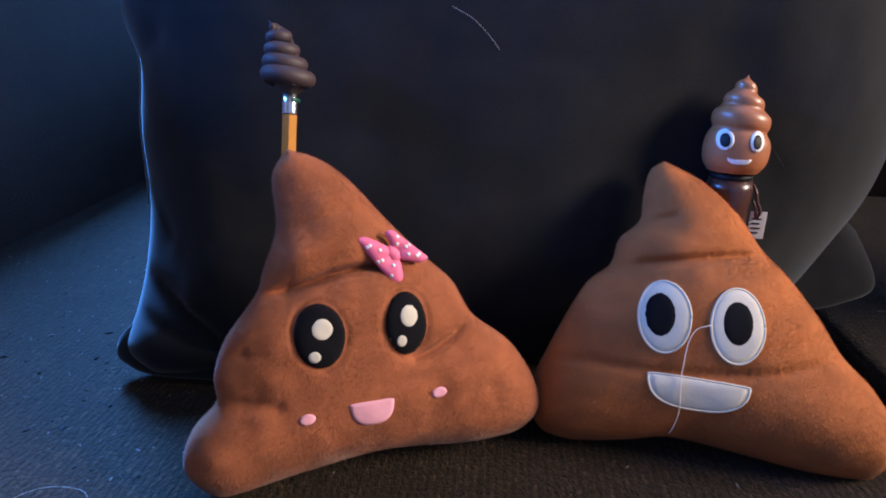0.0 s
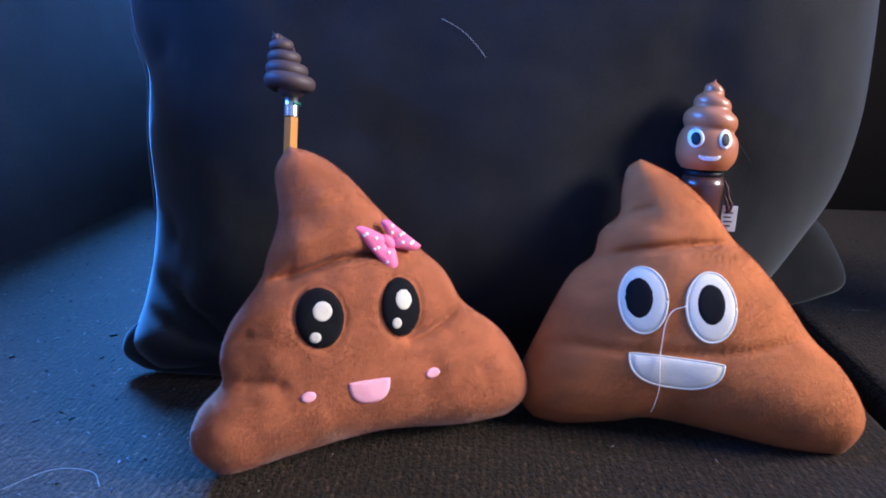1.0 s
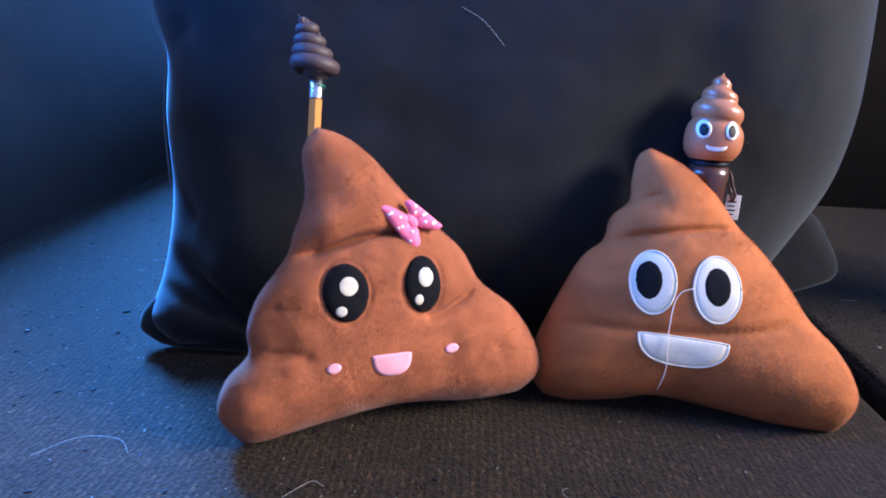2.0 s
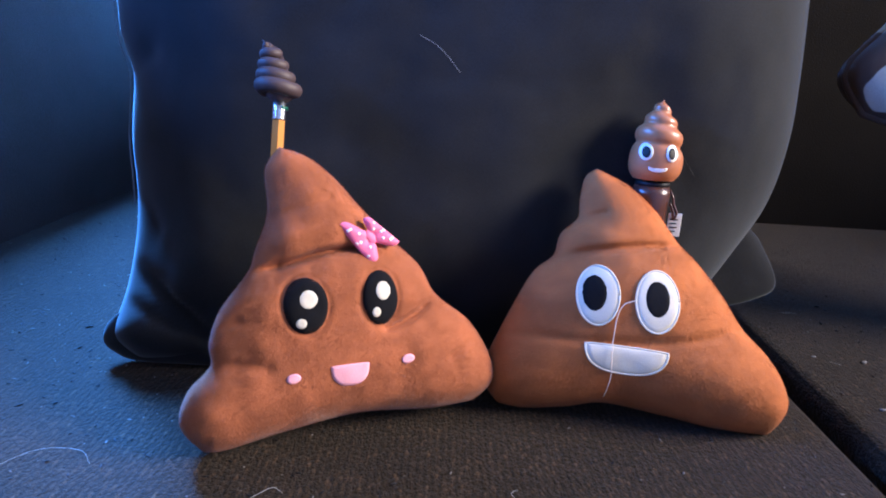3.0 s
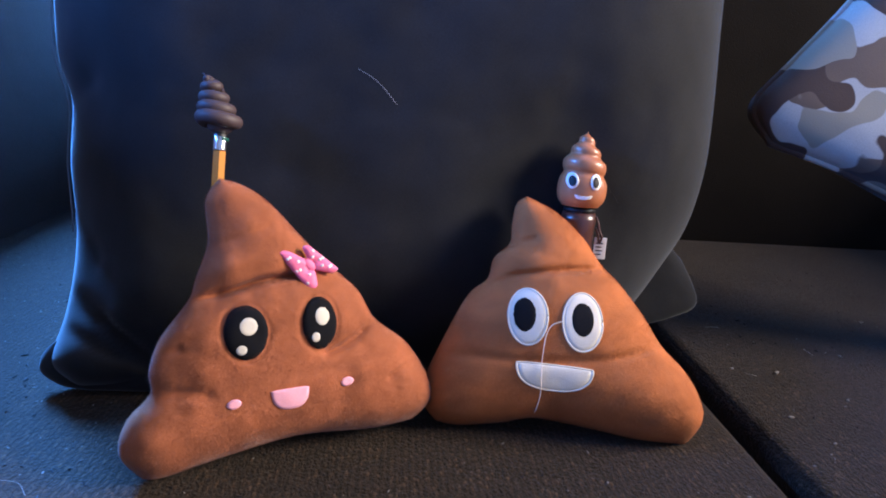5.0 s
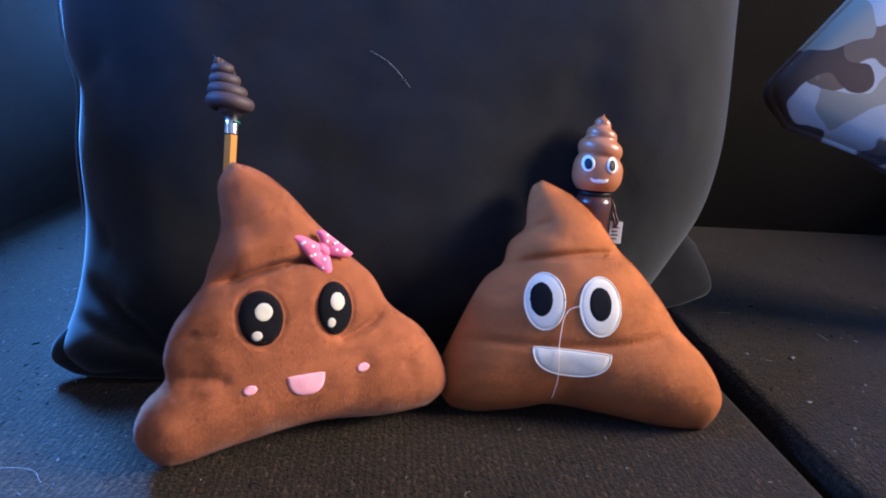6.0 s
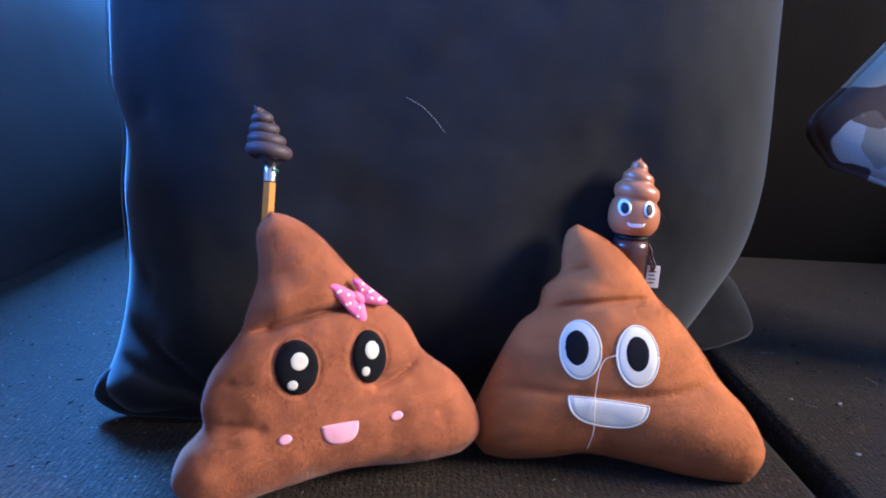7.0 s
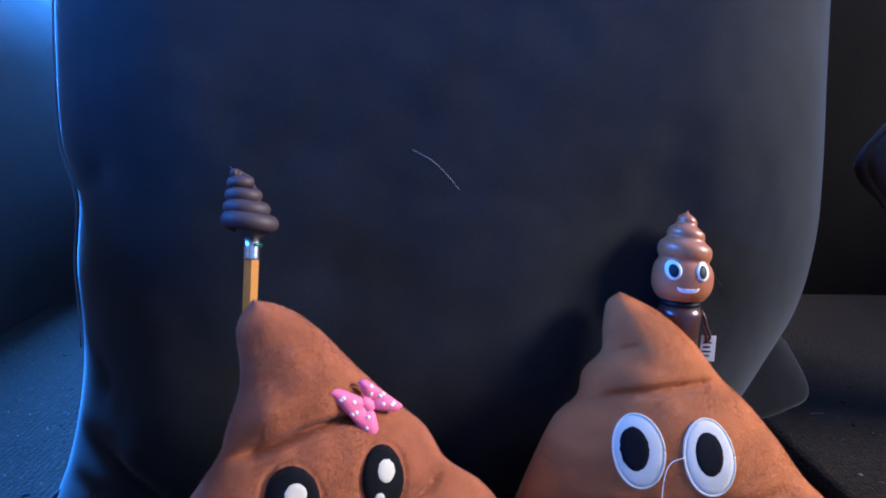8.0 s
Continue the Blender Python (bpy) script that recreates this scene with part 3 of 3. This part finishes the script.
for u, w, ru, rw, spots in ((0.0175, 0.0834, 0.0112, 0.0143, ((0.0187, 0.0866, 0.0050, 0.0051), (0.0145, 0.0746, 0.0029, 0.0027))), (0.0574, 0.0843, 0.0098, 0.0146, ((0.0586, 0.0881, 0.0045, 0.0054), (0.0543, 0.0769, 0.0025, 0.0029)))):
    eye = part("eye", A.patch(oval(u, w, ru, rw), 0.0010), M_FELT_BLACK, plush, "black felt eye with white spots")
    for a in spots:
        part("highlight", A.patch(oval(*a, n=24), 0.0013, rings=4, sink=0.0007), M_FELT_WHITE, eye, "round white felt spot")
part("mouth", A.patch(grin(0.0385, 0.0503, 0.0102, 0.0108, 0), 0.0010, centre=(0.0385, 0.0468)), M_FELT_PINK, plush, "pink felt smiling mouth")
for u, w in ((0.009, 0.0468), (0.0707, 0.0497)):
    part("cheek", A.patch(oval(u, w, 0.0037, 0.0025, 8, 20), 0.0009, rings=3), M_FELT_PINK, plush, "small pink embroidered cheek")
knot = Vector((0.0545, -float(A.height((0.0545, 0.1170))[0]) - 0.0015, 0.1170))
bow_knot = part("bow", lathe([(0.0008, -0.0046), (0.0034, -0.0036), (0.0038, -0.0014), (0.0035, 0.0), (0.0038, 0.0014), (0.0034, 0.0036), (0.0008, 0.0046)], 20), M_BOW, plush, "pink bow with white dots")
bow_knot.matrix_local = pose(*knot, 0, -42, 0)
for near, far, mid in ((((0.0034, -0.0042), (-0.0018, 0.0034)), ((0.0000, -0.0150), (-0.0172, 0.0080)), 1), (((-0.0006, 0.0036), (0.0024, -0.0028)), ((0.0004, 0.0112), (0.0166, -0.0030)), 1)):
    n0, n1, f0, f1 = (np.array(v) for v in (*near, *far))
    out = (f0 - f1) / np.linalg.norm(f0 - f1)
    wing = Puff(left=[n0, n0 * 0.5 + f0 * 0.5 + out * 0.0038, f0 * 0.92 + out * 0.0014, f0 * 0.98 + f1 * 0.04], right=[n1, n1 * 0.5 + f1 * 0.5 - out * 0.0038, f1 * 0.92 - out * 0.0014, f1 * 0.98 + f0 * 0.04], lower=None, front=0.0032, back=0.002, width=0.004, rows=28, cols=22, soften=6,
                creases=[([(n0 + n1) / 2, (n0 + n1) / 2 * 0.4 + (f0 + f1) / 2 * 0.6], 0.0022, 0.0012), ([(n0 + n1) / 2, 0.35 * (n0 + n1) / 2 + 0.65 * (0.75 * f0 + 0.25 * f1)], 0.0012, 0.0010)])
    w_ob = part("loop", wing.mesh(), M_BOW, bow_knot, "folded pink ribbon loop")
    turned = pose(0, 0, 0, 0, 42, 0) @ pose(0, -0.0016, 0, 0, 0, 0)
    w_ob.matrix_local = turned
    for a, b in ((0.42, 0.25), (0.45, 0.78), (0.68, 0.5), (0.86, 0.16), (0.84, 0.84), (0.68, 0.9), (0.90, 0.5)):
        q = (n0 * (1 - b) + n1 * b) * (1 - a) + (f0 * (1 - b) + f1 * b) * a
        dot = part("dot", wing.patch(oval(q[0], q[1], 0.0009, 0.0009, n=12), 0.0003, rings=2), M_DOT, bow_knot, "white printed dot")
        dot.matrix_local = turned

snag = spline([(-0.0010, -0.002, 0.002), (-0.0035, -0.004, 0.0075), (-0.0070, -0.003, 0.0090), (-0.0075, -0.002, 0.0060), (-0.0040, -0.003, 0.0050)], 24)
part("thread", tube([knot + Vector(q) for q in snag], 0.00022, 5), M_PENCIL, plush, "fine golden thread sticking out behind the bow")

# ---- plush toy with a wide grin ----
plush_b = empty("plush_toy", pose(0.20284, 0.39416, 0.0, -22, 0, -6), "caramel brown swirl-shaped plush toy with white-rimmed eyes and white grin", "plush toy", "plush toys on the sofa")
B = Puff(
    left=[(-0.0521, 0.0092), (-0.0601, 0.0198), (-0.0607, 0.0362), (-0.0557, 0.0521), (-0.0385, 0.0901), (-0.0253, 0.1040), (-0.0218, 0.118), (-0.0120, 0.1290), (-0.0112, 0.1419), (-0.0092, 0.1556), (-0.0025, 0.1615)],
    right=[(0.1086, 0.0078), (0.117, 0.0246), (0.1146, 0.0387), (0.1049, 0.0542), (0.0897, 0.0690), (0.0777, 0.0868), (0.0619, 0.106), (0.0493, 0.1181), (0.0359, 0.1361), (0.0180, 0.1515), (-0.0025, 0.1615)],
    lower=[(-0.0354, 0.0082), (-0.0099, 0.0120), (0.0117, 0.0165), (0.0486, 0.0126), (0.0779, 0.0086)],
    front=0.037, back=0.020, width=0.050, lump=0.0006, seed=8.7, rows=170, cols=130, soften=420,
    creases=[
        ([(-0.0256, 0.1029), (-0.0012, 0.1077), (0.0198, 0.1116), (0.0475, 0.1156)], 0.0060, 0.0042),
        ([(-0.0138, 0.1280), (-0.0044, 0.1297), (0.002, 0.131)], 0.0030, 0.0035),
        ([(-0.0575, 0.0536), (-0.029, 0.0545), (-0.001, 0.0541), (0.0473, 0.0583), (0.0880, 0.0705)], 0.0032, 0.0050),
    ],
)
part("body", B.mesh(), M_PLUSH_B, plush_b)
pile(B, M_PLUSH_B, plush_b, 115000, 0.0011, 2)
for u, w, ru, rw, pu, pw in ((-0.0006, 0.0809, 0.0119, 0.0172, -0.0026, 0.0818), (0.0327, 0.0800, 0.0122, 0.0178, 0.0326, 0.0814)):
    eye = part("eye", B.patch(oval(u, w, ru, rw, 4), 0.0010), M_FELT_WHITE, plush_b, "white felt eye with a black pupil")
    part("rim", tube([(a, -float(B.height((a, b))[0]) - 0.0005, b) for a, b in [*oval(u, w, ru, rw, 4, 48), *oval(u, w, ru, rw, 4, 48)[:1]]], 0.0006, 6), M_FELT_WHITE, eye, "raised white stitching")
    part("pupil", B.patch(oval(pu, pw, 0.0070, 0.0106, 4), 0.0014, sink=0.0007), M_FELT_BLACK, eye, "black felt pupil")
mouth = part("mouth", B.patch(grin(0.0178, 0.0520, 0.0232, 0.0145, -2), 0.0010, centre=(0.018, 0.0465)), M_FELT_WHITE, plush_b, "white felt grinning mouth")
line = grin(0.0178, 0.0520, 0.0232, 0.0145, -2, 60)
part("rim", tube([(a, -float(B.height((a, b))[0]) - 0.0005, b) for a, b in [*line, line[0]]], 0.0006, 6), M_FELT_WHITE, mouth, "raised white stitching")
loose = spline([(0.0201, 0.0796), (0.0135, 0.0763), (0.0103, 0.0675), (0.0095, 0.0489), (0.0104, 0.0356), (0.0089, 0.0222)], 40)
part("thread", tube([(u, -float(B.height((u, w))[0]) - 0.0022, w) for u, w in loose], 0.00028, 6), M_THREAD, plush_b, "loose pale thread hanging from the eye")

# ---- pencil and its topper ----
lean = pose(0.0100, 0.3790, SEAT, -16.5, 0.3, 0)
pencil = empty("pencil", lean, "yellow hexagonal pencil standing behind the plush toy", "pencil")
part("shaft", tube([(0, 0, 0.012), (0, 0, 0.1722)], 0.0040, 6), M_PENCIL, pencil, smooth=False)
part("tip", lathe([(0.0004, 0.0), (0.0036, 0.012)], 6), M_PENCIL, pencil)
part("ferrule", lathe([(0.0040, 0.1722), (0.0042, 0.1730), (0.0039, 0.1742), (0.0042, 0.1754), (0.0039, 0.1766), (0.0042, 0.1778), (0.0039, 0.1790), (0.0041, 0.1842)], 24), M_FERRULE, pencil, "shiny silver metal ferrule")
part("band", tube([(0.0040 * math.cos(a), 0.0040 * math.sin(a), 0.1795) for a in np.linspace(radians(-62), radians(40), 14)], 0.0011, 8), M_BAND, pencil, "dark green mark printed on the ferrule")
topper_at = lean @ pose(-0.0002, 0, 0.1842)
topper = empty("pencil_topper", topper_at, "dark brown swirl-shaped rubber topper on the pencil", "pencil topper")
TURNS = 4.2
coil, thick = [], []
for k in np.linspace(0, 1, 190):
    a = radians(150) + 2 * math.pi * TURNS * k
    r = 0.0108 * (1 - 0.78 * k)
    coil.append((r * math.cos(a) - 0.0075 * k, r * math.sin(a) * 0.9, 0.0045 + 0.0275 * k - 0.24 * r * math.cos(a)))
coil.extend([(-0.0098, 0.0, 0.0325), (-0.0122, 0.0, 0.0345)])
part("coil", tube(coil, 0.0046, 14, lambda f: (1 - 0.42 * f) * (1 if f < 0.95 else max(0.10, (1 - f) / 0.05))), M_TOPPER, topper)
part("core", lathe([(0.0045, -0.001), (0.0080, 0.002), (0.0060, 0.012), (0.003, 0.020), (0.0005, 0.026)], 16), M_TOPPER, topper)

# ---- small swirl toy on a tube ----
mini = empty("novelty_toy", pose(0.2452, 0.4540, SEAT, -5.0, 0.5, -3), "small glossy brown swirl toy on a dark tube, with a tag", "novelty toy")
part("tube", lathe([(0.0105, 0.0), (0.0118, 0.002), (0.0118, 0.120), (0.0124, 0.128), (0.0112, 0.133)], 32), M_TUBE, mini, "dark brown plastic tube")
part("collar", lathe([(0.0100, 0.1325), (0.0112, 0.1335), (0.0112, 0.1355), (0.0100, 0.1365)], 32), M_INK, mini, "narrow black collar")
HEAD, TALL = 0.1372, 0.0510
TIERS = ((0.225, 0.245, 0.0170), (0.535, 0.135, 0.0150), (0.715, 0.10, 0.0104), (0.855, 0.085, 0.0056))


def head_radius(k):
    r = 0.0066 * max(0.0, (1 - k)) ** 0.8
    for mid, half, wide in TIERS:
        d = (k - mid) / half
        if abs(d) < 1.25:
            r = max(r, wide * max(0.0, 1 - (abs(d) / 1.25) ** 2.6) ** 0.5)
    return r


prof = [(1.0, HEAD + TALL * k) for k in np.linspace(0, 1, 110)]


def swirl(a, z):
    k = (z - HEAD) / TALL
    tip = 0.035 * math.sin(a - radians(300)) * min(1, max(0, (k - 0.22) / 0.2)) * min(1, (1 - k) / 0.1)
    r = np.mean([head_radius(min(1, max(0, k + tip + e))) for e in (-0.022, -0.011, 0, 0.011, 0.022)])
    return max(0.0003, float(r)), 0.0


part("head", lathe(prof, 64, swirl), M_VINYL, mini, "glossy brown swirl head")


def on_head(u, w):
    """The head's front at sideways place u and height w."""
    r = swirl(radians(270) + u / 0.018, w)[0]
    return -math.sqrt(max(1e-9, r * r - u * u))


def head_patch(outline, lift):
    o = np.array(outline)
    mid = o.mean(0)
    bm = bmesh.new()
    rows = []
    for f in (0.4, 0.75, 1.0):
        rows.append([bm.verts.new((u, on_head(u, w) - lift, w)) for u, w in mid + (o - mid) * f])
    rows.append([bm.verts.new((u, on_head(u, w) + 0.0005, w)) for u, w in o])
    top = bm.verts.new((mid[0], on_head(*mid) - lift, mid[1]))
    n = len(o)
    for i in range(n):
        bm.faces.new((top, rows[0][i], rows[0][(i + 1) % n]))
        for a, b in zip(rows, rows[1:]):
            bm.faces.new((a[i], b[i], b[(i + 1) % n], a[(i + 1) % n]))
    return bm


for u in (-0.0100, 0.0056):
    eye = part("eye", head_patch(oval(u, 0.1552, 0.0038, 0.0054, 0, 24), 0.0006), M_WHITE, mini, "white printed eye with a black pupil")
    part("pupil", head_patch(oval(u - 0.0001, 0.1550, 0.0023, 0.0036, 0, 20), 0.0009), M_INK, eye, "black printed pupil")
part("mouth", head_patch(grin(-0.0022, 0.1462, 0.0058, 0.0034, 0, 24, -0.25), 0.0006), M_WHITE, mini, "white printed smile")
tag = part("tag", box((0.0118, -0.0060, 0.1012), (0.0205, -0.0054, 0.1165), 0.0002, 1), M_PAPER, mini, "small pale printed tag", smooth=False)
for k in range(4):
    part("print", box((0.0130, -0.0064, 0.1042 + 0.0026 * k), (0.0172 + 0.0008 * (k % 2), -0.0061, 0.1050 + 0.0026 * k)), M_INK, tag, "dark printed bar", smooth=False)
cord = spline([(0.0110, -0.004, 0.1310), (0.0128, -0.006, 0.1270), (0.0140, -0.0065, 0.1220), (0.0165, -0.0066, 0.1165), (0.0150, -0.0066, 0.1130), (0.0138, -0.0066, 0.1180), (0.0115, -0.006, 0.1230)], 40)
part("cord", tube(cord, 0.0008, 6), M_TUBE, mini, "thin dark cord")

# ---- hair and lint ----
def strand(name, points, radius, label):
    bm = tube(spline(points, 24), radius, 5)
    return tagged(part(name, bm, M_HAIR), label, "hair")


inv = pillow.matrix_world
def on_pillow(u, w, off=0.0008):
    return inv @ Vector((u, -float(pillow_puff.height((u, w))[0]) - off, w))


strand("stray_hair", [on_pillow(-0.0305, 0.2100), on_pillow(-0.020, 0.2045), on_pillow(-0.012, 0.1975), on_pillow(-0.0042, 0.1885)], 0.00011, "single pale hair stuck to the dark pillow")
strand("stray_hair", [(0.024, 0.300, SEAT + 0.001), (0.030, 0.306, SEAT + 0.002), (0.036, 0.310, SEAT + 0.003), (0.041, 0.309, SEAT + 0.001)], 0.00010, "single pale hair on the seat cushion")
strand("stray_hair", [(-0.105, 0.315, SEAT + 0.001), (-0.090, 0.330, SEAT + 0.002), (-0.070, 0.331, SEAT + 0.002), (-0.060, 0.322, SEAT + 0.001)], 0.00006, "single pale hair on the seat cushion")

rng = random.Random(5)


def scatter(name, count, material, label, lo, hi):
    """Specks lying on the seat, thicker over its lit end."""
    ball = bmesh.new()
    bmesh.ops.create_icosphere(ball, subdivisions=1, radius=1)
    ball.verts.ensure_lookup_table()
    shape = [v.co.copy() for v in ball.verts]
    tris = np.array([[v.index for v in f.verts] for f in ball.faces])
    ball.free()
    verts, faces, done = [], [], 0
    while done < count:
        x, y = rng.uniform(-0.33, 0.95), rng.uniform(0.20, 0.80)
        if 0.350 < x < 0.384 or rng.random() > (1.0 if x < 0.06 else 0.35):
            continue
        r = rng.uniform(lo, hi) * (1.6 if rng.random() < 0.06 else 1)
        m = pose(x, y, SEAT + r * 0.6, rng.uniform(-20, 20), rng.uniform(-20, 20), rng.uniform(0, 180)) @ Matrix.Diagonal((r * rng.uniform(1.0, 4.0), r, r * 0.8, 1))
        verts += [m @ v for v in shape]
        faces.append(tris + done * len(shape))
        done += 1
    me = bpy.data.meshes.new(name)
    me.from_pydata(verts, [], np.vstack(faces).tolist())
    me.materials.append(material)
    return tagged(new(name, me), label, "lint", kind="stuff")


scatter("lint", 900, M_LINT, "pale specks of lint scattered over the seat", 0.00016, 0.00048)
scatter("grit", 1500, M_INK, "dark specks of grit scattered over the seat", 0.00025, 0.00070)
fuzz = random.Random(9)
for k in range(26):
    x, y = fuzz.uniform(-0.28, 0.34), fuzz.uniform(0.24, 0.42)
    if k % 3 == 0:
        x, y = fuzz.uniform(0.39, 0.62), fuzz.uniform(0.36, 0.62)
    a, bow_out, size = fuzz.uniform(0, 6.28), fuzz.uniform(-0.004, 0.004), fuzz.uniform(0.005, 0.014)
    c, d = math.cos(a), math.sin(a)
    pts = [(x + c * size * f - d * bow_out * 4 * f * (1 - f), y + d * size * f + c * bow_out * 4 * f * (1 - f), SEAT + 0.0006 + 0.0016 * f * (1 - f)) for f in (0, 0.33, 0.66, 1)]
    tagged(strand("stray_hair", pts, 0.00009, "short pale fibre lying on the seat cushion"), group="loose fibres on the seat")

strand("stray_hair", [on_pillow(0.139, 0.150), on_pillow(0.146, 0.146), on_pillow(0.152, 0.139), on_pillow(0.156, 0.133)], 0.00014, "single dark thread on the pillow").data.materials[0] = M_INK
for x, y, r in ((0.407, 0.422, 0.0016), (0.438, 0.492, 0.0019), (0.402, 0.497, 0.0014), (0.47, 0.45, 0.0012), (0.418, 0.39, 0.0011), (0.52, 0.53, 0.0013)):
    bm = bmesh.new()
    bmesh.ops.create_icosphere(bm, subdivisions=2, radius=r, matrix=pose(x, y, SEAT + r * 0.45, 0, 0, x * 900) @ Matrix.Diagonal((1.6, 0.8, 0.6, 1)))
    for v in bm.verts:
        v.co += Vector((0.35 * r * noise.noise(v.co * 900), 0.35 * r * noise.noise(v.co * 900 + Vector((5, 0, 0))), 0.0))
    tagged(part("crumb", bm, M_LINT), "tiny pale crumb lying on the seat cushion", "crumb", "crumbs on the seat")
